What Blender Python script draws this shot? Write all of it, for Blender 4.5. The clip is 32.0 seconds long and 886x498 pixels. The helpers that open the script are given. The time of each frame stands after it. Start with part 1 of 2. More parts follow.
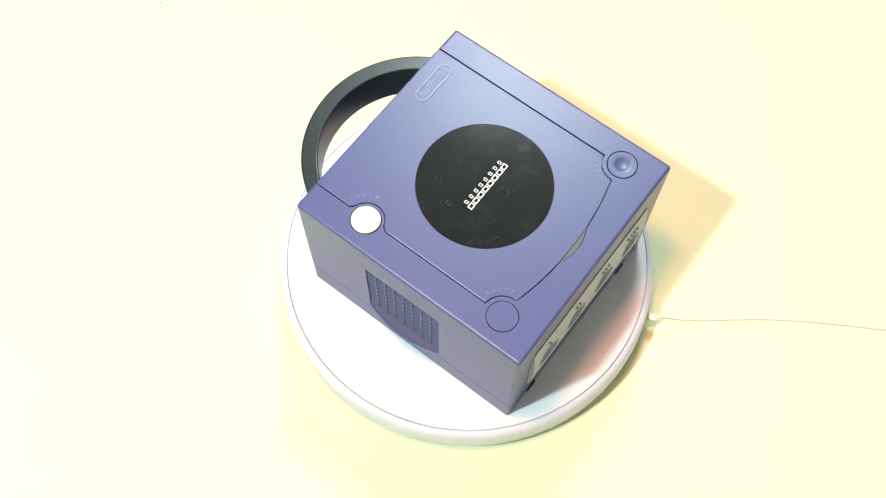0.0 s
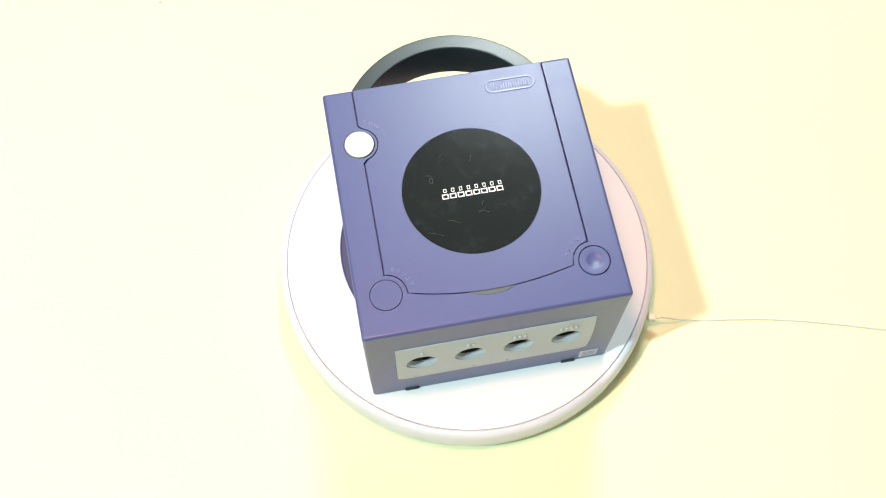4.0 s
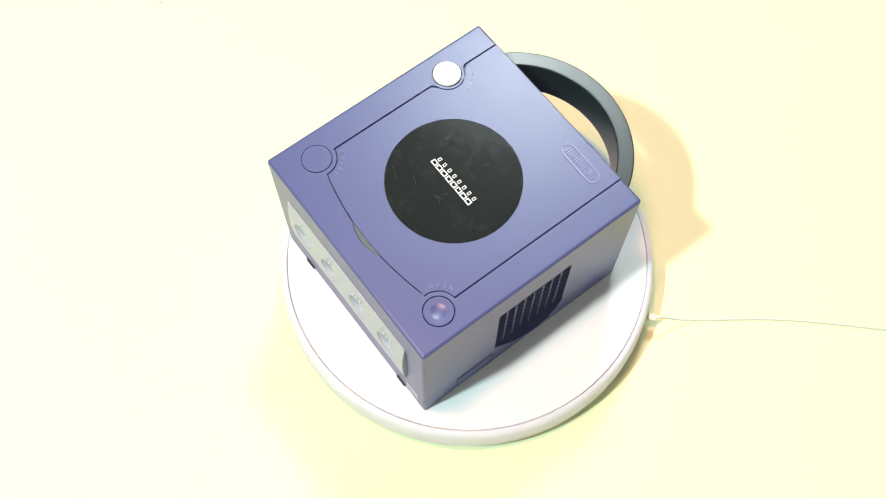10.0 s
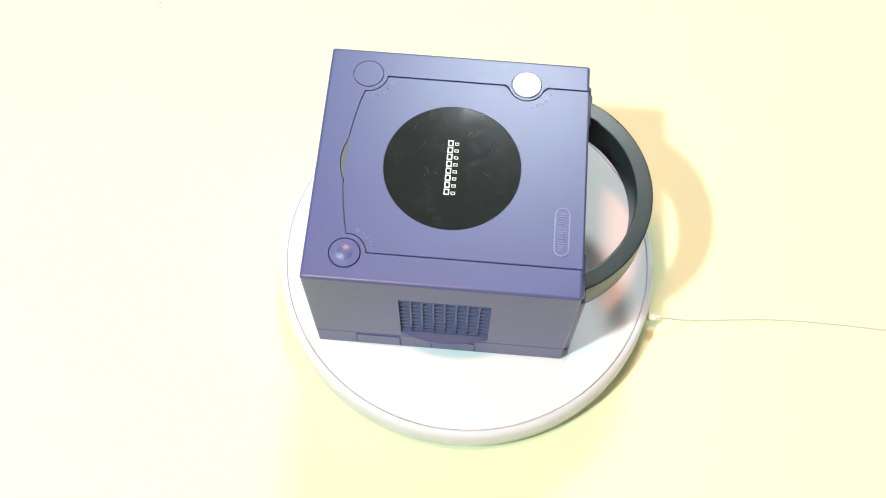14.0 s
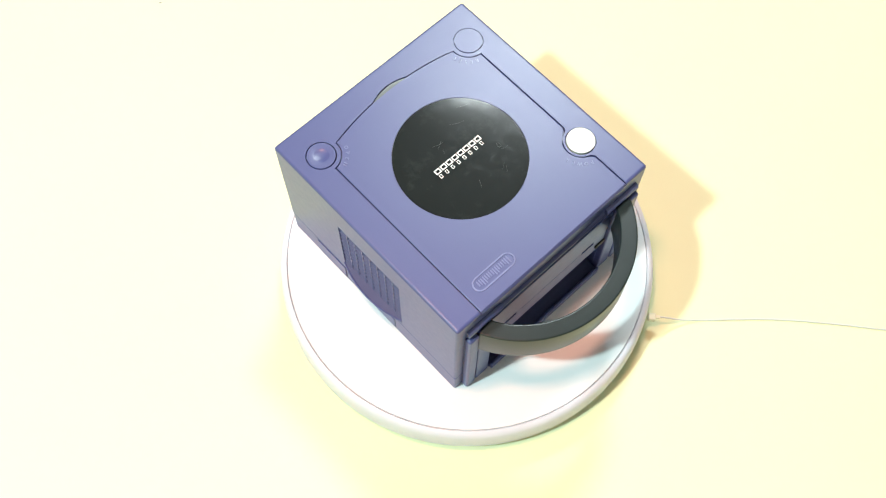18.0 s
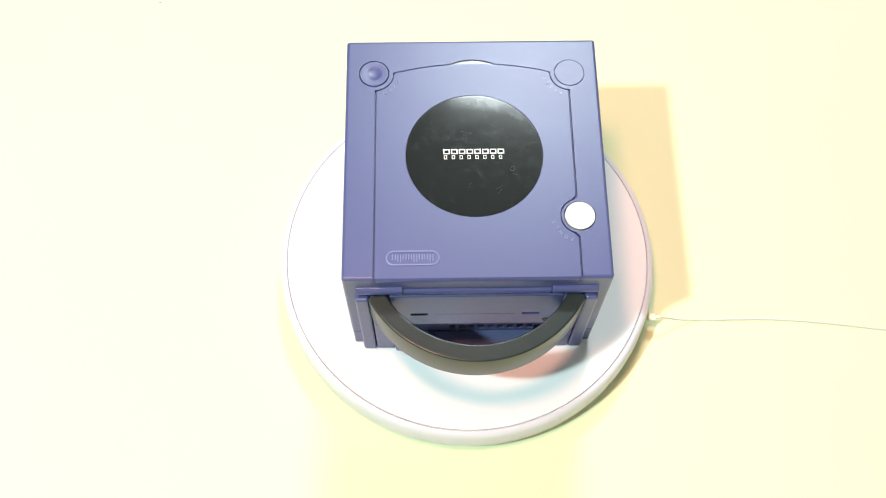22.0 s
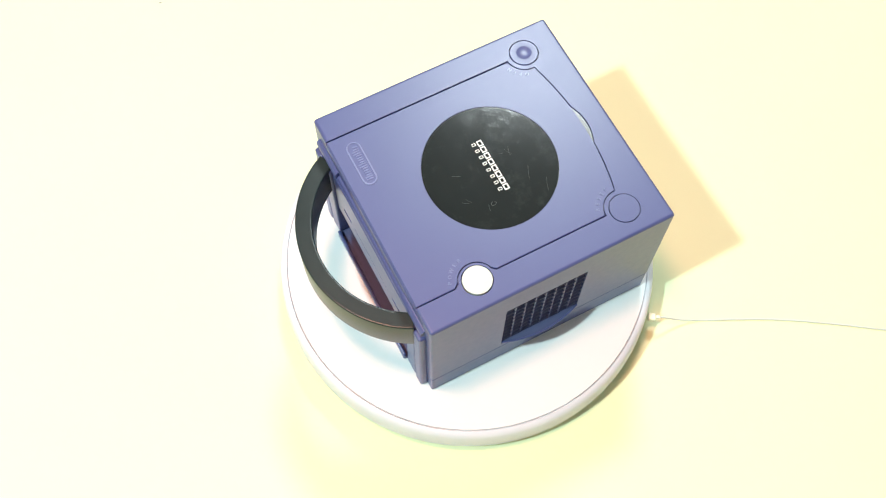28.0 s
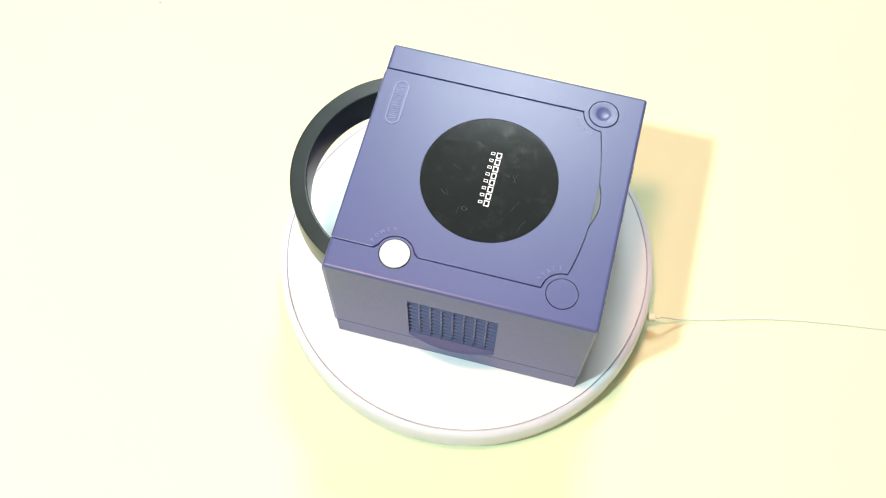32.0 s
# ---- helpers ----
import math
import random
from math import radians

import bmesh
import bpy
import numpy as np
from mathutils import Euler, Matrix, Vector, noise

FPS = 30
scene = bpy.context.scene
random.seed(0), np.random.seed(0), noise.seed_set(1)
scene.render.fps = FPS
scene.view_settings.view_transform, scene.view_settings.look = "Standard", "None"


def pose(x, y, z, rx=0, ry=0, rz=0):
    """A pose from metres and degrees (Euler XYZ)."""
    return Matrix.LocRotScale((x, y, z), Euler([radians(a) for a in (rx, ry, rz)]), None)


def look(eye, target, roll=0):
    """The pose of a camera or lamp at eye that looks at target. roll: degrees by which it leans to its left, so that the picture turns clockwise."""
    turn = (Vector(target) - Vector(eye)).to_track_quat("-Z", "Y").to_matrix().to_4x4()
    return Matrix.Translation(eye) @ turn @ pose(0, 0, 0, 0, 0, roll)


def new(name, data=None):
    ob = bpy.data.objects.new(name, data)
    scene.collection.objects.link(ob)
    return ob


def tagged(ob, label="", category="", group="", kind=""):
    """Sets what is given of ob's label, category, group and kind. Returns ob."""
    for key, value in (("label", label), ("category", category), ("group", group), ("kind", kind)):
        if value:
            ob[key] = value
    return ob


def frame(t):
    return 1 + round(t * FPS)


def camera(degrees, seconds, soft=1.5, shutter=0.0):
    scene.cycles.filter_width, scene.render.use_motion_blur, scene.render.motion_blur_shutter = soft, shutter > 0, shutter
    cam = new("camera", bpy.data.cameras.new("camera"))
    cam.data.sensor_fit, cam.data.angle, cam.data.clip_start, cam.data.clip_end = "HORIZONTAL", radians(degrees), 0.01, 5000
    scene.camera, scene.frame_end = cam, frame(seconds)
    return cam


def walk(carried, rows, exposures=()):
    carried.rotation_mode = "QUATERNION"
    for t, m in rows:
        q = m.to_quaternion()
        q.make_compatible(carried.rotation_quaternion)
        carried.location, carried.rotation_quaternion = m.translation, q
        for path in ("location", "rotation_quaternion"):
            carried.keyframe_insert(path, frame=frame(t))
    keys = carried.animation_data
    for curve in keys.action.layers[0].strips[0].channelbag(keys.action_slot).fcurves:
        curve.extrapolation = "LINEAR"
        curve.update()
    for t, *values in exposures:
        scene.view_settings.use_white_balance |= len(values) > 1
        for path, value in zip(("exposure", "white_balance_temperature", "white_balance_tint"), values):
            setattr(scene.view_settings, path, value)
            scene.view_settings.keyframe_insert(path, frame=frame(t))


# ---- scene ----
SECONDS = 32.0
SPIN_START, SPIN_RATE = 56.566, -10.53719      # degrees, degrees a second
CX, CY = -0.00207, -0.01181                    # the console's middle off the turning axis
W, D, H = 0.1512, 0.1566, 0.1096                # the console
HW, HD = W / 2, D / 2
TABLE_Z = -0.029
TT = (0.0008, -0.0045)                         # the turntable's middle

# camera: held still above the turntable
cam = camera(45.74, SECONDS, soft=1.15)
CAM_POSE = pose(0, -0.2809, 0.64833, 23.268, 0, 3.208) @ pose(0, 0, 0, 0, 0, 0.754)
walk(cam, [(0, CAM_POSE), (SECONDS, CAM_POSE)], exposures=[(0, 0.04), (SECONDS, 0.04)])

# light: a cool lamp high at the front left, a warm one nearer overhead, a room lamp high behind
world = bpy.data.worlds.new("world")
scene.world = world
world.use_nodes = True
world.node_tree.nodes["Background"].inputs[0].default_value = (0.55, 0.58, 0.65, 1)
world.node_tree.nodes["Background"].inputs[1].default_value = 0.1


def lamp(name, eye, target, size, watts, colour):
    data = bpy.data.lights.new(name, "AREA")
    data.shape, data.size, data.energy, data.color = "DISK", size, watts, colour
    ob = new(name, data)
    ob.matrix_world = look(eye, target)
    return ob


lamp("key_lamp", (-0.731, -0.556, 1.60), (0, 0, 0), 0.085, 29.0, (0.72, 1.0, 0.99))
lamp("warm_lamp", (-0.28, -0.10, 1.55), (0, 0, 0), 0.21, 16.0, (1.0, 0.46, 0.31))
lamp("room_lamp", (0.10, 1.09, 1.69), (0, 0, 0), 0.36, 30.5, (0.87, 0.985, 1.0))


# ---- materials ----
def material(name, colour, rough=0.5, metal=0.0, vary=0.06, scale=40.0, bump=0.0, bump_scale=800.0, spec=0.5, coat=0.0, rvar=0.04, rscale=0.0):
    m = bpy.data.materials.new(name)
    m.use_nodes = True
    nt = m.node_tree
    b = nt.nodes["Principled BSDF"]
    b.inputs["Roughness"].default_value = rough
    b.inputs["Metallic"].default_value = metal
    b.inputs["Specular IOR Level"].default_value = spec
    b.inputs["Coat Weight"].default_value = coat
    co = nt.nodes.new("ShaderNodeTexCoord")
    n1 = nt.nodes.new("ShaderNodeTexNoise")
    n1.inputs["Scale"].default_value, n1.inputs["Detail"].default_value = scale, 3.0
    nt.links.new(co.outputs["Object"], n1.inputs["Vector"])
    ramp = nt.nodes.new("ShaderNodeValToRGB")
    ramp.color_ramp.elements[0].position, ramp.color_ramp.elements[1].position = 0.1, 0.9
    ramp.color_ramp.elements[0].color = (*[c * (1 - vary) for c in colour], 1)
    ramp.color_ramp.elements[1].color = (*[min(1, c * (1 + vary)) for c in colour], 1)
    nt.links.new(n1.outputs["Fac"], ramp.inputs[0])
    nt.links.new(ramp.outputs[0], b.inputs["Base Color"])
    mr = nt.nodes.new("ShaderNodeMapRange")
    mr.inputs["To Min"].default_value, mr.inputs["To Max"].default_value = max(0.02, rough - rvar), min(1, rough + rvar)
    n2 = nt.nodes.new("ShaderNodeTexNoise")
    n2.inputs["Scale"].default_value, n2.inputs["Detail"].default_value = rscale or scale * 0.5, 4.0
    nt.links.new(co.outputs["Object"], n2.inputs["Vector"])
    nt.links.new(n2.outputs["Fac"], mr.inputs["Value"])
    nt.links.new(mr.outputs[0], b.inputs["Roughness"])
    if bump:
        n3 = nt.nodes.new("ShaderNodeTexNoise")
        n3.inputs["Scale"].default_value, n3.inputs["Detail"].default_value = bump_scale, 3.0
        nt.links.new(co.outputs["Object"], n3.inputs["Vector"])
        bp = nt.nodes.new("ShaderNodeBump")
        bp.inputs["Strength"].default_value, bp.inputs["Distance"].default_value = bump, 0.0004
        nt.links.new(n3.outputs["Fac"], bp.inputs["Height"])
        nt.links.new(bp.outputs[0], b.inputs["Normal"])
    return m


INDIGO = material("indigo_plastic", (0.064, 0.077, 0.210), 0.345, vary=0.03, scale=14, spec=0.55, bump=0.04, bump_scale=1600, rvar=0.05, rscale=240)
# shell indigo darkened: the shade deep in the grills is put into its colour
INDIGO_DARK = material("indigo_grill_shade", (0.045, 0.048, 0.11), 0.5, bump=0.15, bump_scale=1500)
INDIGO_LIGHT = material("rubbed_indigo_plastic", (0.18, 0.20, 0.38), 0.3)
INDIGO_MATT = material("matt_indigo_plastic", (0.066, 0.074, 0.172), 0.6, bump=0.1, bump_scale=1500)
GREY = material("grey_plastic", (0.40, 0.42, 0.475), 0.42, vary=0.04, bump=0.1, bump_scale=1500)
# dark plastic inside the sockets; also the painted shade in the rear vents
GREY_DARK = material("dark_socket_and_vent_shade", (0.035, 0.038, 0.038), 0.5)
GAP_GREY = material("bluish_grey_plastic", (0.095, 0.11, 0.115), 0.25)
WHITE_BUTTON = material("white_button_plastic", (0.54, 0.57, 0.52), 0.35, vary=0.03)
HANDLE = material("black_handle_plastic", (0.015, 0.0245, 0.0255), 0.30, spec=0.4, vary=0.2, scale=60, bump=0.05, bump_scale=1200)
# rubber of the feet; also the painted dark of the back panel's notch
BLACK = material("black_rubber_and_notch", (0.02, 0.02, 0.022), 0.7)
INK = material("white_print", (0.85, 0.86, 0.85), 0.5, vary=0.02)
SCRATCH = material("pale_scratch", (0.065, 0.078, 0.075), 0.5)
STICKER = material("sticker_paper", (0.50, 0.50, 0.56), 0.5)
STICKER_INK = material("sticker_print", (0.26, 0.26, 0.34), 0.6)
PLATTER = material("white_platter_plastic", (0.78, 0.775, 0.79), 0.55, vary=0.02, scale=20)
RIM = material("white_rim_plastic", (0.665, 0.665, 0.72), 0.4, vary=0.03, scale=20)
RIM_BASE = material("pale_base_plastic", (0.46, 0.50, 0.51), 0.5)
PAPER = material("cream_paper", (0.76, 0.78, 0.50), 0.8, vary=0.02, scale=6, bump=0.05, bump_scale=300)
CABLE = material("white_cable_rubber", (0.74, 0.745, 0.57), 0.5)
CORD = material("grey_cord_rubber", (0.60, 0.62, 0.58), 0.5)
WALL = material("pale_wall_paint", (0.42, 0.415, 0.41), 0.9, scale=3)
SPECK = material("dark_crumb", (0.30, 0.29, 0.24), 0.9)


def glossy_disc():
    m = material("black_gloss_plastic", (0.012, 0.015, 0.015), 0.07, vary=0.3, scale=50, spec=0.38)
    nt = m.node_tree
    b = nt.nodes["Principled BSDF"]
    co = nt.nodes.new("ShaderNodeTexCoord")
    n = nt.nodes.new("ShaderNodeTexNoise")
    n.inputs["Scale"].default_value, n.inputs["Detail"].default_value, n.inputs["Roughness"].default_value = 55, 9, 0.7
    nt.links.new(co.outputs["Object"], n.inputs["Vector"])
    r = nt.nodes.new("ShaderNodeValToRGB")
    r.color_ramp.elements[0].position, r.color_ramp.elements[1].position = 0.55, 0.85
    r.color_ramp.elements[0].color, r.color_ramp.elements[1].color = (0.0105, 0.0135, 0.014, 1), (0.034, 0.042, 0.040, 1)
    smear = nt.nodes.new("ShaderNodeTexNoise")
    smear.inputs["Scale"].default_value, smear.inputs["Detail"].default_value, smear.inputs["Distortion"].default_value = 170, 6, 0.6
    nt.links.new(co.outputs["Object"], smear.inputs["Vector"])
    haze = nt.nodes.new("ShaderNodeMapRange")
    haze.inputs["From Min"].default_value, haze.inputs["From Max"].default_value = 0.50, 0.80
    haze.inputs["To Min"].default_value, haze.inputs["To Max"].default_value = 0.07, 0.125
    nt.links.new(smear.outputs["Fac"], haze.inputs["Value"])
    nt.links.new(haze.outputs[0], b.inputs["Roughness"])
    nt.links.new(n.outputs["Fac"], r.inputs[0])
    nt.links.new(r.outputs[0], b.inputs["Base Color"])
    return m


DISC = glossy_disc()


# ---- mesh tools ----
def link_mesh(name, bm, mat, smooth=False):
    me = bpy.data.meshes.new(name)
    bmesh.ops.recalc_face_normals(bm, faces=bm.faces)
    bm.to_mesh(me)
    bm.free()
    me.materials.append(mat)
    if smooth:
        me.shade_smooth()
        me.set_sharp_from_angle(angle=radians(35))
    return new(name, me)


def part(name, bm, mat, parent, label="", smooth=False):
    ob = link_mesh(name, bm, mat, smooth)
    ob.parent = parent
    if label:
        tagged(ob, label)
    return ob


def box(x0, x1, y0, y1, z0, z1, bevel=0.0, segs=2):
    bm = bmesh.new()
    bmesh.ops.create_cube(bm, size=1)
    for v in bm.verts:
        v.co = Vector(((x0 + x1) / 2 + v.co.x * (x1 - x0), (y0 + y1) / 2 + v.co.y * (y1 - y0), (z0 + z1) / 2 + v.co.z * (z1 - z0)))
    if bevel:
        bmesh.ops.bevel(bm, geom=bm.edges[:], offset=bevel, segments=segs, profile=0.5, affect="EDGES")
    return bm


def prism(poly, z0, z1, bevel=0.0, segs=2):
    """An upright prism over a flat outline; bevel rounds the top outline."""
    bm = bmesh.new()
    low = [bm.verts.new((x, y, z0)) for x, y in poly]
    high = [bm.verts.new((x, y, z1)) for x, y in poly]
    bm.faces.new(low[::-1])
    top = bm.faces.new(high)
    n = len(poly)
    for i in range(n):
        bm.faces.new((low[i], low[(i + 1) % n], high[(i + 1) % n], high[i]))
    if bevel:
        bmesh.ops.bevel(bm, geom=list(top.edges), offset=bevel, segments=segs, profile=0.5, affect="EDGES")
    return bm


def ring_points(x, y, r, n=48, a0=0.0, a1=360.0):
    full = abs(a1 - a0) >= 360
    k = n if full else n + 1
    return [(x + r * math.cos(radians(a0 + (a1 - a0) * i / n)), y + r * math.sin(radians(a0 + (a1 - a0) * i / n))) for i in range(k)]


def lathe(profile, n=96):
    """A closed profile of (r, z) turned round the z axis."""
    bm = bmesh.new()
    rows = [[bm.verts.new((r * math.cos(2 * math.pi * i / n), r * math.sin(2 * math.pi * i / n), z)) for i in range(n)] for r, z in profile if r > 0]
    m = len(rows)
    for j in range(m - 1):
        for i in range(n):
            bm.faces.new((rows[j][i], rows[j][(i + 1) % n], rows[j + 1][(i + 1) % n], rows[j + 1][i]))
    return bm, rows


def moved(bm, m):
    bmesh.ops.transform(bm, matrix=m, verts=bm.verts)
    return bm


def joined(*bms):
    out = bmesh.new()
    for b in bms:
        me = bpy.data.meshes.new("tmp")
        b.to_mesh(me)
        b.free()
        out.from_mesh(me)
        bpy.data.meshes.remove(me)
    return out


def carved(bm, *cutters):
    """bm with the cutters taken out of it."""
    obs = []
    for b in (bm, *cutters):
        me = bpy.data.meshes.new("tmp")
        bmesh.ops.recalc_face_normals(b, faces=b.faces)
        b.to_mesh(me)
        b.free()
        obs.append(new("tmp", me))
    for c in obs[1:]:
        mod = obs[0].modifiers.new("cut", "BOOLEAN")
        mod.operation, mod.solver, mod.object = "DIFFERENCE", "EXACT", c
    dg = bpy.context.evaluated_depsgraph_get()
    me = bpy.data.meshes.new_from_object(obs[0].evaluated_get(dg))
    out = bmesh.new()
    out.from_mesh(me)
    bpy.data.meshes.remove(me)
    for o in obs:
        old = o.data
        bpy.data.objects.remove(o)
        bpy.data.meshes.remove(old)
    return out


def letter(char, size, height):
    """A raised letter of the built-in font, centred, lying flat."""
    cu = bpy.data.curves.new("tmp", "FONT")
    cu.body, cu.size, cu.extrude, cu.resolution_u = char, size, height / 2, 2
    cu.align_x, cu.align_y = "CENTER", "CENTER"
    ob = new("tmp", cu)
    me = bpy.data.meshes.new_from_object(ob.evaluated_get(bpy.context.evaluated_depsgraph_get()))
    bm = bmesh.new()
    bm.from_mesh(me)
    bpy.data.meshes.remove(me)
    bpy.data.objects.remove(ob)
    bpy.data.curves.remove(cu)
    return bm


def empty(name):
    ob = new(name)
    ob.empty_display_size = 0.02
    return ob


# ---- setting ----
def structure(name, bm, mat, label, category):
    return tagged(link_mesh(name, bm, mat), label, category, kind="structure")


structure("tabletop", box(-0.9, 0.9, -0.7, 0.9, TABLE_Z - 0.03, TABLE_Z, 0.003), PAPER, "tabletop covered with plain cream paper", "tabletop")
FLOOR_Z = TABLE_Z - 0.75
RX0, RX1, RY0, RY1, TOP = -1.5, 1.5, -1.3, 1.8, FLOOR_Z + 2.5
structure("floor", box(RX0, RX1, RY0, RY1, FLOOR_Z - 0.1, FLOOR_Z), WALL, "plain pale grey floor", "floor")
structure("ceiling", box(RX0, RX1, RY0, RY1, TOP, TOP + 0.1), WALL, "plain pale grey ceiling", "ceiling")
structure("wall_west", box(RX0 - 0.1, RX0, RY0, RY1, FLOOR_Z, TOP), WALL, "plain pale grey wall", "wall")
structure("wall_east", box(RX1, RX1 + 0.1, RY0, RY1, FLOOR_Z, TOP), WALL, "plain pale grey wall", "wall")
structure("wall_south", box(RX0, RX1, RY0 - 0.1, RY0, FLOOR_Z, TOP), WALL, "plain pale grey wall", "wall")
structure("wall_north", box(RX0, RX1, RY1, RY1 + 0.1, FLOOR_Z, TOP), WALL, "plain pale grey wall", "wall")
for lx in (-0.84, 0.84):
    for ly in (-0.64, 0.84):
        structure("table_leg", box(lx - 0.03, lx + 0.03, ly - 0.03, ly + 0.03, FLOOR_Z, TABLE_Z - 0.03), WALL, "plain table leg", "table leg")


# ---- turntable ----
def turntable():
    t = tagged(empty("turntable"), "round white plastic turntable standing on cream paper", "turntable")
    t.location = (*TT, TABLE_Z)
    up = -TABLE_Z
    bm, rows = lathe([(0.114, up - 0.0020), (0.1206, up - 0.0020), (0.1206, up - 0.0010), (0.1210, up - 0.0004), (0.1224, up - 0.0006), (0.1238, up - 0.0012), (0.1248, up - 0.0028), (0.1254, up - 0.0052),
                      (0.1260, up - 0.0110), (0.1262, up - 0.0152), (0.1260, up - 0.0158), (0.1250, up - 0.0160), (0.1250, up - 0.0166), (0.1261, up - 0.0168), (0.1261, up - 0.0196), (0.1254, up - 0.0206), (0.114, up - 0.0206)])
    for i in range(96):
        bm.faces.new((rows[-1][i], rows[-1][(i + 1) % 96], rows[0][(i + 1) % 96], rows[0][i]))
    part("rim", bm, RIM, t, "rounded white plastic rim", smooth=True)
    part("base", prism(ring_points(0, 0, 0.1236, 96), 0.0, up - 0.0206), RIM_BASE, t)
    platter = part("platter", prism(ring_points(0, 0, 0.1201, 96), up - 0.0019, up, 0.0005), PLATTER, t, "smooth white turning platter")
    return t, platter


# ---- console ----
POWER, RESET, OPEN = (-0.0588, 0.0407), (-0.0586, -0.0545), (0.0588, -0.0549)


def lid_outline(g):
    """The lid's outline, drawn in by g."""
    e = 0.0579 - g
    pts = [(e, HD + 0.004 if g < 0 else HD - 0.0004), (-e, HD + 0.004 if g < 0 else HD - 0.0004)]
    r = 0.0108 + g
    a = math.degrees(math.acos((-e - POWER[0]) / r))
    pts += [(-e, POWER[1] + r * math.sin(radians(a)) + 0.002)]
    pts += ring_points(*POWER, r, 24, a - 12, -a + 12)
    pts += [(-e, POWER[1] - r * math.sin(radians(a)) - 0.002)]
    r = 0.0119 + g
    a = math.degrees(math.acos((-e - RESET[0]) / r))
    pts += ring_points(*RESET, r, 16, a, -4)
    big = 0.181 - g
    for i in range(1, 24):
        x = -0.0455 + 0.091 * i / 24
        pts.append((x, 0.1195 - math.sqrt(big * big - x * x)))
    a = math.degrees(math.acos((OPEN[0] - e) / r))
    pts += ring_points(*OPEN, r, 16, 184, 180 - a)
    return pts


def stadium(x, y, w, h, n=12):
    r = h / 2
    return ring_points(x + w / 2 - r, y, r, n, -90, 90) + ring_points(x - w / 2 + r, y, r, n, 90, 270)


def cyl_y(x, z, r, y0, y1, n=32):
    """A round bar along y."""
    return moved(prism(ring_points(0, 0, r, n), y0, y1), Matrix(((1, 0, 0, x), (0, 0, 1, 0), (0, 1, 0, z), (0, 0, 0, 1))))


GRILL = (-0.024, 0.0297, 0.031, 0.0855)        # y0, y1, z0, z1
PORTS = (-0.0438, -0.0152, 0.0137, 0.0424)
PORT_Z, PANEL_Z0, PANEL_Z1 = 0.0605, 0.0262, 0.0828


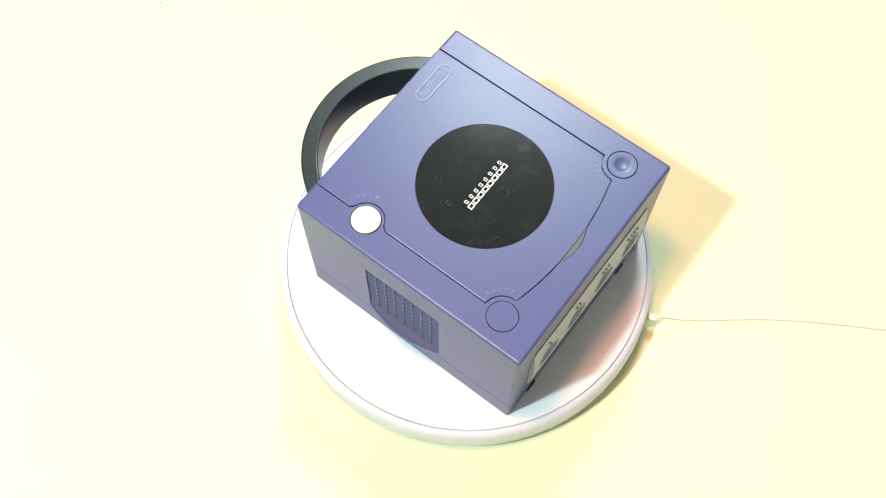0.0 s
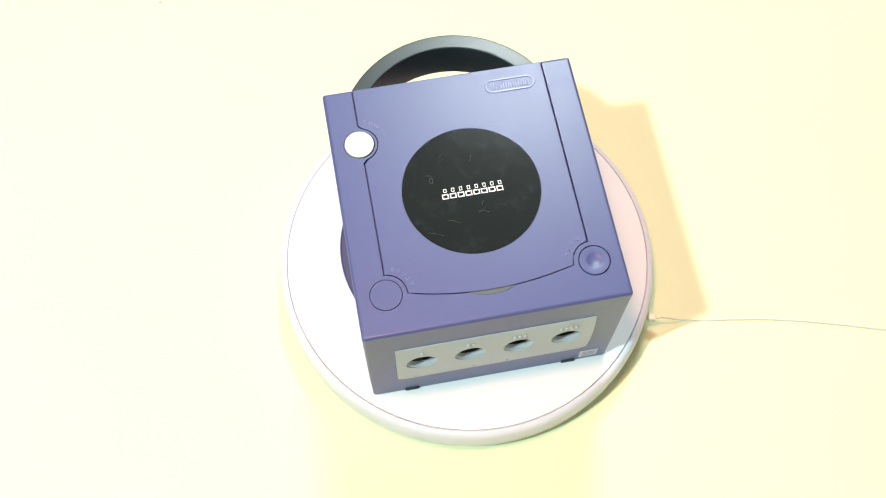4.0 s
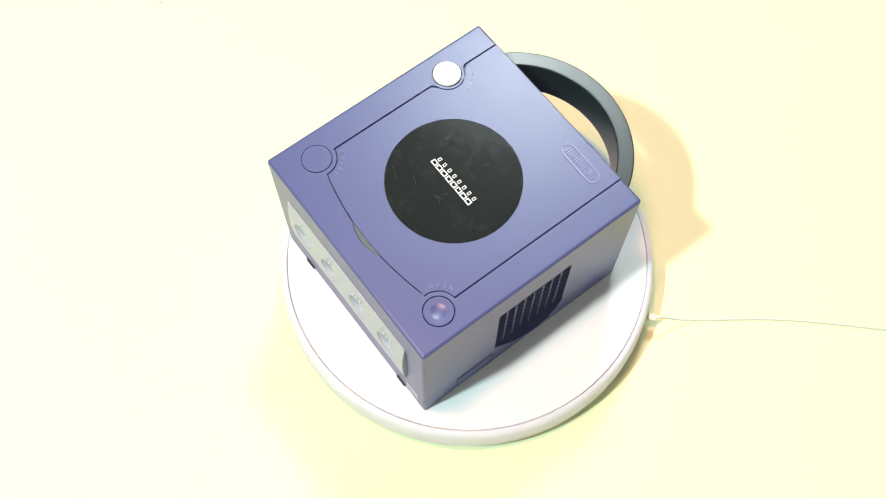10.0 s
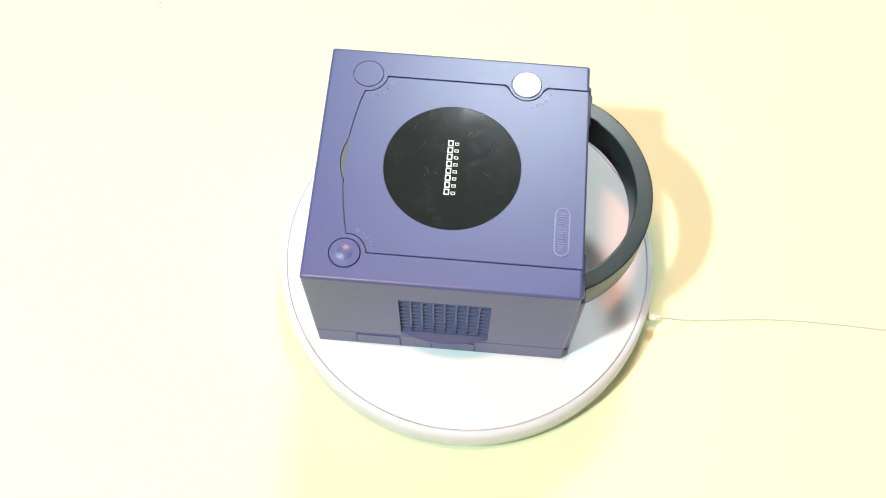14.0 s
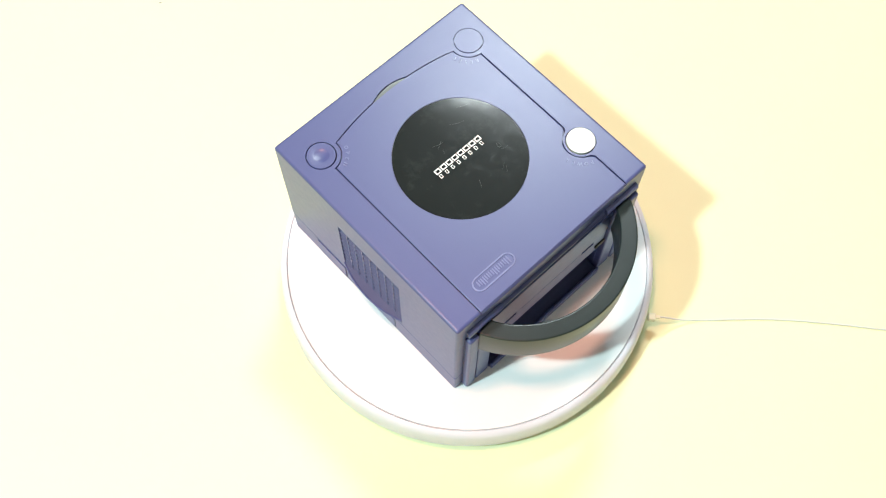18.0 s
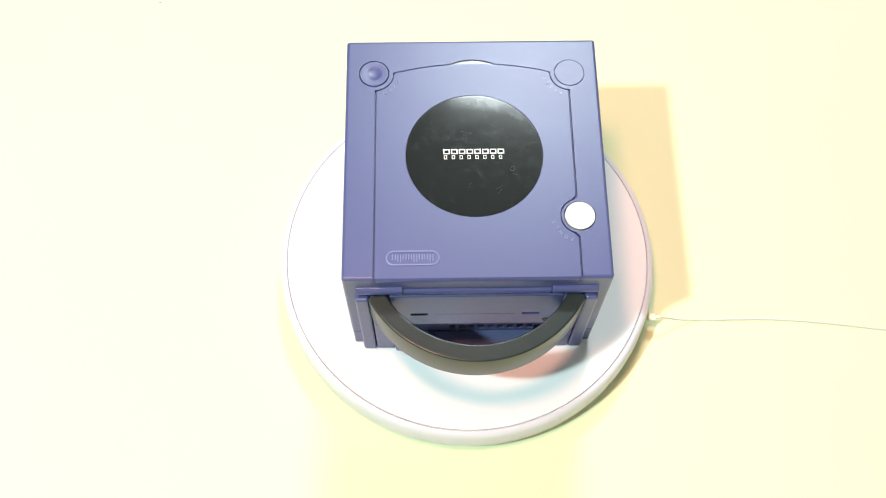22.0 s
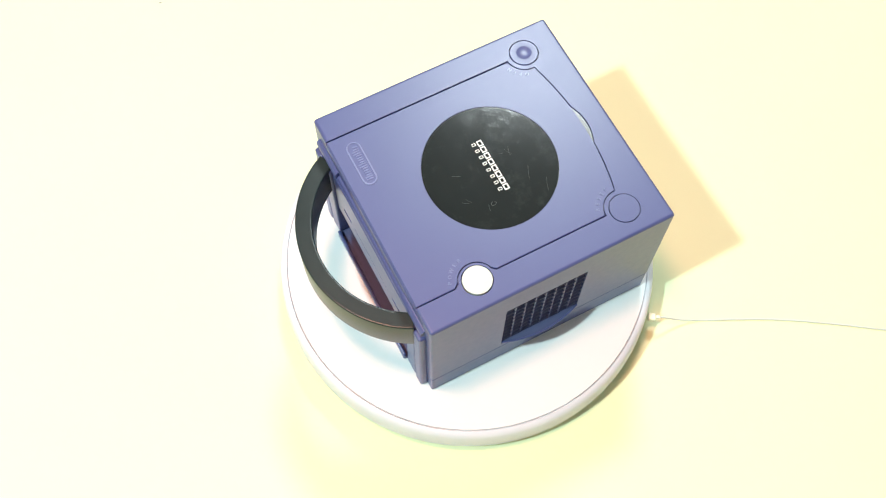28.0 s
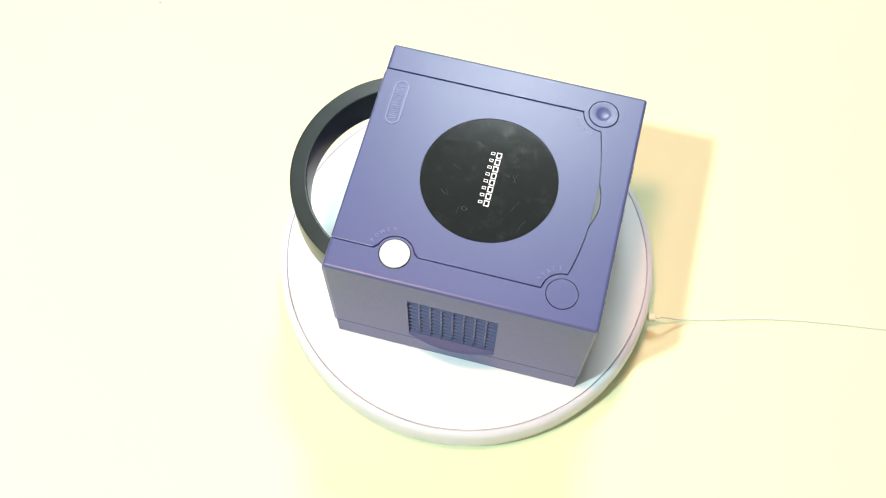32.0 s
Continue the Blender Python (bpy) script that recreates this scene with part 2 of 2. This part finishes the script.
def game_console():
    c = tagged(empty("game_console"), "indigo plastic cube-shaped games console with a black carrying handle", "games console")
    y0, y1, z0, z1 = GRILL
    shell = bmesh.new()
    bmesh.ops.create_cube(shell, size=1)
    for v in shell.verts:
        v.co = Vector((v.co.x * W, v.co.y * D, 0.0229 + (v.co.z + 0.5) * (H - 0.0229)))
    bmesh.ops.bevel(shell, geom=[e for e in shell.edges if not all(v.co.z < 0.03 for v in e.verts)], offset=0.0018, segments=5, profile=0.5, affect="EDGES")
    cuts = [prism(lid_outline(-0.00036), H - 0.0022, H + 0.01),
            prism(ring_points(*POWER, 0.0092, 40), H - 0.0024, H + 0.01),
            prism(ring_points(*RESET, 0.0092, 40), H - 0.0024, H + 0.01),
            prism(ring_points(*OPEN, 0.0092, 40), H - 0.0024, H + 0.01),
            prism(ring_points(-0.0002, -0.0345, 0.0300, 48), H - 0.009, H + 0.01)]
    for s in (-1, 1):
        cuts.append(box(min(s * 0.0690, s * 0.09), max(s * 0.0690, s * 0.09), y0, y1, z0, z1))
    cuts.append(box(-0.0500, 0.0500, HD - 0.014, HD + 0.01, 0.0, 0.074))
    for x in PORTS:
        cuts.append(cyl_y(x, PORT_Z, 0.0101, -HD - 0.01, -HD + 0.016))
    part("shell", carved(shell, *cuts), INDIGO, c, "indigo plastic shell")
    base = box(-HW + 0.0003, HW - 0.0003, -HD + 0.0003, HD - 0.0003, 0.0004, 0.0214, 0.0010, 2)
    part("base", carved(base, box(-0.0500, 0.0500, HD - 0.014, HD + 0.01, -0.01, 0.05), box(0.0742, 0.08, -0.0531, -0.0247, 0.0024, 0.0191), box(0.0742, 0.08, -0.0056, 0.0226, 0.0024, 0.0171)), INDIGO, c)

    part("front_skirt", box(-HW + 0.0016, HW - 0.0016, -HD + 0.0001, -HD + 0.0020, 0.0008, 0.0236), INDIGO, c)

    # lid with its black disc, badge and raised letters
    lid = part("lid", carved(prism(lid_outline(0.00036), H - 0.0021, H, 0.0005, 2), prism(ring_points(0, 0.0006, 0.0401, 96), H - 0.001, H + 0.01)), INDIGO, c, "indigo lid with rounded corner cut-outs")
    part("lid_edge", box(-0.0574, 0.0574, HD - 0.0050, HD + 0.0005, H - 0.0068, H - 0.0001, 0.0024, 5), INDIGO, lid, "rounded rear edge of the lid", smooth=True)
    part("disc_window", prism(ring_points(0, 0.0006, 0.0398, 96), H - 0.001, H - 0.0001, 0.0003), DISC, lid, "glossy black round disc with smudges")
    curl = [(-0.0218 + 0.0013 * math.cos(k) * (1 - k / 14), 0.0100 + 0.0016 * math.sin(k), H + 0.00002) for k in range(7)]
    part("scratch", tube(curl, 0.00012), SCRATCH, lid, "fine curled scratch")
    for sx, sy, dx, dy in ((-0.0156, 0.0224, 0.0027, 0.0036), (0.0023, 0.0187, 0.0023, 0.0046), (0.0043, -0.0100, 0.0010, 0.0025), (0.0074, -0.0151, -0.0063, 0.0016), (0.0061, -0.0121, -0.0047, -0.0026),
                           (-0.0100, -0.0191, -0.0079, 0.0035), (-0.0119, 0.0229, -0.0039, -0.0022), (-0.0209, -0.0251, -0.0082, 0.0032), (-0.0210, 0.0128, -0.0045, 0.0010)):
        part("scratch", tube([(sx, sy, H - 0.00002), (sx + dx * 0.5, sy + dy * 0.5 + 0.0004, H - 0.00002), (sx + dx, sy + dy, H - 0.00004)], 0.00006), SCRATCH, lid)
    ring = carved(prism(stadium(0.036, 0.0655, 0.0302, 0.0089), H - 0.0003, H + 0.0005, 0.0003), prism(stadium(0.036, 0.0655, 0.0286, 0.0073), H - 0.01, H + 0.01))
    part("badge_outline", ring, INDIGO_LIGHT, lid, "raised indigo oval badge outline")
    for i in range(8):
        x = 0.0255 + i * 0.0030
        tall = 0.0046 if i in (0, 3, 6) else 0.0034
        for dx in (-0.0008, 0.0008):
            part("badge_bar", box(x + dx - 0.0004, x + dx + 0.0004, 0.0632, 0.0632 + tall, H - 0.0003, H + 0.0004, 0.0002, 1), INDIGO_LIGHT, lid)
    def block(name, x, y, w, h, stroke, mat, label=""):
        """A flat hollow block, printed on the disc."""
        sides = ((-w, w, h - stroke, h), (-w, w, -h, -h + stroke), (-w, -w + stroke, -h + stroke, h - stroke), (w - stroke, w, -h + stroke, h - stroke))
        bars = joined(*[box(x + x0, x + x1, y + y0, y + y1, H - 0.0004, H + 0.00004) for x0, x1, y0, y1 in sides])
        part(name, bars, mat, lid, label)

    for i in range(8):
        block("print_bar", -0.0152 + i * 0.00457, 0.0023, 0.00090, 0.00120, 0.00034, INK, "thin white printed block")
        block("print_bar", -0.0155 + i * 0.00452, -0.0014, 0.00190, 0.00158, 0.00064, INK, "bold white printed block")

    def arc_word(word, centre, r, mid, step, parent, flip):
        for k, ch in enumerate(word):
            a = mid + (k - (len(word) - 1) / 2) * step * (-1 if not flip else 1)
            m = pose(centre[0] + r * math.cos(radians(a)), centre[1] + r * math.sin(radians(a)), H, 0, 0, a - 90 + (180 if flip else 0))
            part("raised_letter", moved(letter(ch, 0.0031, 0.0006), m), INDIGO_LIGHT, parent)

    arc_word("POWER", POWER, 0.0152, 42, 14, lid, False)
    arc_word("RESET", RESET, 0.0153, 41, 13, lid, False)
    arc_word("OPEN", OPEN, 0.0152, 137, 14, lid, False)
    part("finger_gap", prism(ring_points(-0.0002, -0.0345, 0.0296, 48), H - 0.0060, H - 0.0007), GAP_GREY, c, "grey inner edge under the lid")

    # buttons
    part("power_button", prism(ring_points(*POWER, 0.0085, 48), H - 0.0023, H + 0.0008, 0.0008, 3), WHITE_BUTTON, c, "round white power button")
    part("reset_button", prism(ring_points(*RESET, 0.0087, 48), H - 0.0023, H + 0.0002, 0.0007, 3), INDIGO, c, "round indigo button")
    ob, rows = lathe([(0.0087, H - 0.0023), (0.0087, H - 0.0002), (0.0084, H + 0.0003), (0.0052, H + 0.0003), (0.0042, H + 0.0002), (0.0035, H + 0.0000), (0.0022, H - 0.0002), (0.0008, H - 0.0003)], 48)
    ob.faces.new(rows[-1])
    ob.faces.new(rows[0])
    part("open_button", moved(ob, Matrix.Translation((*OPEN, 0))), INDIGO, c, "round indigo button with a dished middle", smooth=True)

    # front: grey panel with four sockets
    holes = [cyl_y(x, PORT_Z, 0.0092, -HD - 0.02, HD) for x in PORTS] + [cyl_y(x, 0.0318, 0.0010, -HD - 0.02, 0, 12) for x in (-0.0480, -0.0120, 0.0091, 0.0458)]
    for s in (-1, 1):                          # rounded lower corners
        cx, cz, r = s * 0.0585 - 0.0002, PANEL_Z0, 0.0065
        corner = [(cx + s * 0.002, cz - 0.001), (cx - s * r, cz - 0.001)]
        corner += [(cx - s * r + s * r * math.sin(radians(a)), cz + r - r * math.cos(radians(a))) for a in range(0, 91, 10)] + [(cx + s * 0.002, cz + r)]
        holes.append(moved(prism(corner, -HD - 0.01, -HD + 0.01), Matrix(((1, 0, 0, 0), (0, 0, 1, 0), (0, 1, 0, 0), (0, 0, 0, 1)))))
    half = (PANEL_Z1 - PANEL_Z0) / 2
    profile = [(0.0004, PANEL_Z0), (0.0004, PANEL_Z1)]
    for k in range(13):                        # the panel bulges out between its upper and lower edge
        u = 1 - k / 6
        profile.append((-0.0006 - 0.0022 * (1 - u * u), PANEL_Z0 + half * (1 + u)))
    plate = moved(prism(profile, -0.0587, 0.0583, 0.0003), Matrix(((0, 0, 1, 0), (1, 0, 0, -HD), (0, 1, 0, 0), (0, 0, 0, 1))))
    bmesh.ops.recalc_face_normals(plate, faces=plate.faces)
    panel = part("front_panel", carved(plate, *holes), GREY, c, "pale grey socket panel")
    for k, x in enumerate(PORTS):
        flat = Matrix(((1, 0, 0, x), (0, 0, -1, -HD), (0, 1, 0, PORT_Z), (0, 0, 0, 1)))
        cone, rows = lathe([(0.0097, 0.0014), (0.0092, 0.0021), (0.0089, 0.0020), (0.0084, 0.0015), (0.0079, 0.0006), (0.0076, -0.0003), (0.0074, -0.0010)], 40)
        port = part("socket", moved(cone, flat), GREY, panel, "round bell-mouthed controller socket", smooth=True)
        core, rows = lathe([(0.0077, -0.0006), (0.0074, -0.0010), (0.0072, -0.0130)], 32)
        core.faces.new(rows[-1])
        part("socket_core", moved(core, flat), GREY_DARK, port, "dark socket inside", smooth=True)
        for q in range(k + 1):
            part("raised_dot", cyl_y(x + (q - k / 2) * 0.0031, 0.0752, 0.0009, -HD - 0.0027, -HD - 0.0010, 10), GREY, panel)
    for x in (-0.0505, 0.0505):
        part("foot", box(x - 0.0044, x + 0.0044, -HD - 0.0008, -HD + 0.012, 0.0, 0.0036, 0.0006), BLACK, c, "black rubber foot")
        part("foot", box(x - 0.0044, x + 0.0044, HD - 0.030, HD - 0.020, 0.0, 0.0040, 0.0006), BLACK, c, "black rubber foot")
    st = part("sticker", box(0.0570, 0.0685, -HD - 0.0002, -HD + 0.0010, 0.0056, 0.0165), STICKER, c, "small pale grey sticker")
    for z in (0.0084, 0.0110, 0.0136):
        part("print_bar", box(0.0588, 0.0675, -HD - 0.0004, -HD + 0.0006, z - 0.0004, z + 0.0004), STICKER_INK, st)

    # sides: louvred grills with a lip below
    for s in (-1, 1):
        # the backing sheet's dark colour stands for shade behind the slats
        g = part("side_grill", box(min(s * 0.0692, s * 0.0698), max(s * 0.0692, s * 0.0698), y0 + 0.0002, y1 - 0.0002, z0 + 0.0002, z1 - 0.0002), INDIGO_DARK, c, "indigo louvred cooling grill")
        for i in range(1, 8):
            y = y0 + (y1 - y0) * i / 8
            part("bar", box(min(s * 0.0696, s * 0.0751), max(s * 0.0696, s * 0.0751), y - 0.0005, y + 0.0005, z0, z1), INDIGO, g)
        for i in range(9):
            z = z0 + (z1 - z0) * (i + 0.55) / 9
            slat = moved(box(-0.0025, 0.0025, y0, y1, -0.0007, 0.0007), pose(s * 0.0728, 0, z, 0, s * 10, 0))
            part("slat", slat, INDIGO_MATT, g)
        lip = bmesh.new()
        n, half, mid = 24, (y1 - y0) / 2, (y0 + y1) / 2
        prev = None
        for i in range(n + 1):
            u = -1 + 2 * i / n
            out = 0.0052 * (1 - u * u) + 0.0002
            cur = [lip.verts.new((s * (HW + dx), mid + u * half, z)) for dx, z in ((-0.001, 0.0315), (out, 0.0312), (out, 0.0302), (out * 0.6, 0.0265), (-0.001, 0.0225))]
            if prev:
                for j in range(4):
                    lip.faces.new((prev[j], prev[j + 1], cur[j + 1], cur[j]))
                lip.faces.new((prev[4], prev[0], cur[0], cur[4]))
            else:
                lip.faces.new(cur)
            prev = cur
        lip.faces.new(prev)
        part("grill_lip", lip, INDIGO_MATT, g, "curved indigo lip")
        brim = [(s * (HW + 0.0052 * (1 - u * u) + 0.0002), mid + u * half, 0.0310) for u in [-1 + i / 8 for i in range(17)]]
        part("lip_brim", tube(brim, 0.0006), INDIGO, g, "thin rounded edge of the lip", smooth=True)

    part("base_hatch", box(0.0740, 0.0758, -0.0525, -0.0253, 0.0030, 0.0185, 0.0003, 1), INDIGO, c, "small indigo hatch")
    part("base_hatch", box(0.0740, 0.0757, -0.0050, 0.0220, 0.0030, 0.0165, 0.0003, 1), INDIGO, c, "small indigo hatch")

    # back: frame, hinges, inner panel with slots and vents
    yb = HD + 0.0045
    for s in (-1, 1):
        x0, x1 = sorted((s * 0.0616, s * 0.0695))
        part("back_frame", box(x0, x1, HD - 0.001, yb, 0.0008, 0.0885, 0.0016, 3), INDIGO, c)
        x0, x1 = sorted((s * 0.0500, s * 0.0610))
        part("handle_mount", box(x0, x1, HD - 0.001, yb - 0.0004, 0.0008, 0.0880, 0.0010, 2), INDIGO, c)
        x0, x1 = sorted((s * 0.0425, s * 0.0685))
        part("hinge", moved(prism(stadium(0, 0, 0.0085, 0.0075, 8), x0, x1, 0.0005), Matrix(((0, 0, 1, 0), (1, 0, 0, HD - 0.0014), (0, 1, 0, 0.0945), (0, 0, 0, 1)))), INDIGO, c, "indigo hinge knuckle")
    part("hinge_bar", moved(prism(stadium(0, 0, 0.0060, 0.0060, 8), -0.0420, 0.0420), Matrix(((0, 0, 1, 0), (1, 0, 0, HD - 0.0010), (0, 1, 0, 0.0925), (0, 0, 0, 1)))), INDIGO, c)
    back = box(-0.0500, 0.0500, HD - 0.004, HD + 0.0020, 0.0400, 0.0880, 0.001)
    slots = [box(min(s * 0.0280, s * 0.0385), max(s * 0.0280, s * 0.0385), HD - 0.0015, HD + 0.01, 0.0561, 0.0599) for s in (-1, 1)]
    slots.append(box(-0.024, 0.024, HD + 0.0010, HD + 0.01, 0.0578, 0.0584))
    panel = part("back_panel", carved(back, *slots), INDIGO, c, "indigo back panel with slots")
    low = box(-0.0500, 0.0500, HD - 0.0125, HD - 0.0065, 0.0015, 0.0740)
    vents = [box(x - 0.0020, x + 0.0020, HD - 0.0115, HD, 0.0065, 0.0135) for x in [0.0128 - 0.0062 * i for i in range(10)]]
    vents += [box(x - 0.0045, x + 0.0045, HD - 0.0115, HD, 0.0030, 0.0125) for x in (-0.0440, 0.0440)]
    plate = part("socket_plate", carved(low, *vents), INDIGO_MATT, c, "indigo rear socket plate with vent holes")
    # dark sheet across the hole bottoms, added as the shade inside the vents
    part("vent_shade_sheet", box(-0.0495, 0.0495, HD - 0.0119, HD - 0.0111, 0.0020, 0.0300), GREY_DARK, plate)
    # no hole is cut: a black piece paints the dark of a rounded notch
    part("notch_shade", moved(prism(stadium(0, 0, 0.0090, 0.0042, 6), 0, 0.0012, 0.0003), Matrix(((1, 0, 0, -0.0455), (0, 0, 1, HD + 0.0018), (0, 1, 0, 0.0475), (0, 0, 0, 1)))), BLACK, panel, "small black piece standing for the dark of a rounded notch")
    part("back_shelf", box(-0.0498, 0.0498, HD - 0.0065, HD + 0.0045, 0.0008, 0.0046, 0.0012, 3), INDIGO_MATT, c, "indigo ledge under the sockets")
    part("back_lip", box(-0.0490, 0.0490, HD + 0.0042, HD + 0.0063, 0.0008, 0.0088, 0.0009, 3), INDIGO, c, "rounded lip along the ledge", smooth=True)

    # carrying handle
    cy, ro, ri, n = 0.0506, 0.0695, 0.0594, 96
    bm = bmesh.new()
    prev = None
    prof = []
    for pr, pz, pa in ((ri + 0.001, 0.0645, 180), (ro - 0.001, 0.0645, 270), (ro - 0.001, 0.0899, 0), (ri + 0.001, 0.0899, 90)):
        prof += ring_points(pr, pz, 0.001, 5, pa, pa + 90)
    m = len(prof)
    a0 = math.degrees(math.asin((HD + 0.004 - cy) / ro))
    for i in range(n + 1):
        a = radians(a0 + (180 - 2 * a0) * i / n)
        cur = [bm.verts.new((r * math.cos(a), cy + r * math.sin(a), z)) for r, z in prof]
        if prev:
            for j in range(m):
                bm.faces.new((prev[j], prev[(j + 1) % m], cur[(j + 1) % m], cur[j]))
        else:
            bm.faces.new(cur)
        prev = cur
    bm.faces.new(prev)
    handle = part("handle", bm, HANDLE, c, "curved black plastic carrying handle", smooth=True)
    for f in handle.data.polygons:
        f.use_smooth = abs(f.normal.z) < 0.98
    return c


# ---- cable and crumb ----
def tube(points, r):
    cu = bpy.data.curves.new("tmp", "CURVE")
    cu.dimensions, cu.bevel_depth, cu.bevel_resolution, cu.use_fill_caps = "3D", r, 3, True
    sp = cu.splines.new("BEZIER")
    sp.bezier_points.add(len(points) - 1)
    for p, q in zip(sp.bezier_points, points):
        p.co, p.handle_left_type, p.handle_right_type = q, "AUTO", "AUTO"
    ob = new("tmp", cu)
    me = bpy.data.meshes.new_from_object(ob.evaluated_get(bpy.context.evaluated_depsgraph_get()))
    bm = bmesh.new()
    bm.from_mesh(me)
    bpy.data.meshes.remove(me)
    bpy.data.objects.remove(ob)
    bpy.data.curves.remove(cu)
    return bm


def power_cable():
    c = tagged(empty("power_cable"), "thin white power cable lying on the paper, plugged into the turntable", "cable")
    c.location = (0.1255, -0.0350, TABLE_Z)
    z = 0.0007
    part("cord", tube([(0.005, -0.0003, 0.0134), (0.009, 0.0000, 0.0128), (0.0142, 0.0009, 0.0095), (0.0227, 0.0022, 0.0045), (0.0372, 0.0043, z), (0.0526, 0.0057, z), (0.0758, 0.0077, z),
                       (0.0989, 0.0085, z), (0.1180, 0.0082, z), (0.1371, 0.0075, z), (0.1630, 0.0061, z), (0.22, 0.004, z), (0.36, 0.010, z)], 0.0006), CORD, c, smooth=True)
    plug = part("plug", box(-0.0010, 0.0042, -0.0030, 0.0022, 0.0100, 0.0148, 0.0010, 3), CABLE, c, "small cream plug")
    part("strain_relief", box(0.0040, 0.0070, -0.0013, 0.0010, 0.0118, 0.0142, 0.0005, 2), CABLE, plug)


def crumb():
    bm = bmesh.new()
    bmesh.ops.create_icosphere(bm, subdivisions=2, radius=0.0007)
    for v in bm.verts:
        v.co *= 1 + 0.25 * noise.noise(v.co * 3000)
        v.co.z = max(v.co.z * 0.6, -0.0003)
    ob = tagged(link_mesh("crumb", bm, SPECK), "tiny dark crumb on the cream paper", "crumb")
    ob.location = (-0.2501, 0.2028, TABLE_Z + 0.0003)
    ob.scale = (1.5, 0.8, 0.8)


turntable_thing, platter = turntable()
console = game_console()
power_cable()
crumb()


def motions():
    """The platter turns evenly and carries the console round."""
    rows, turns = [], []
    for i in range(65):
        t = SECONDS * i / 64
        turn = pose(0, 0, 0, 0, 0, SPIN_START + SPIN_RATE * t)
        rows.append((t, turn @ Matrix.Translation((CX, CY, 0))))
        turns.append((t, turn))
    walk(console, rows)
    walk(platter, turns)


motions()
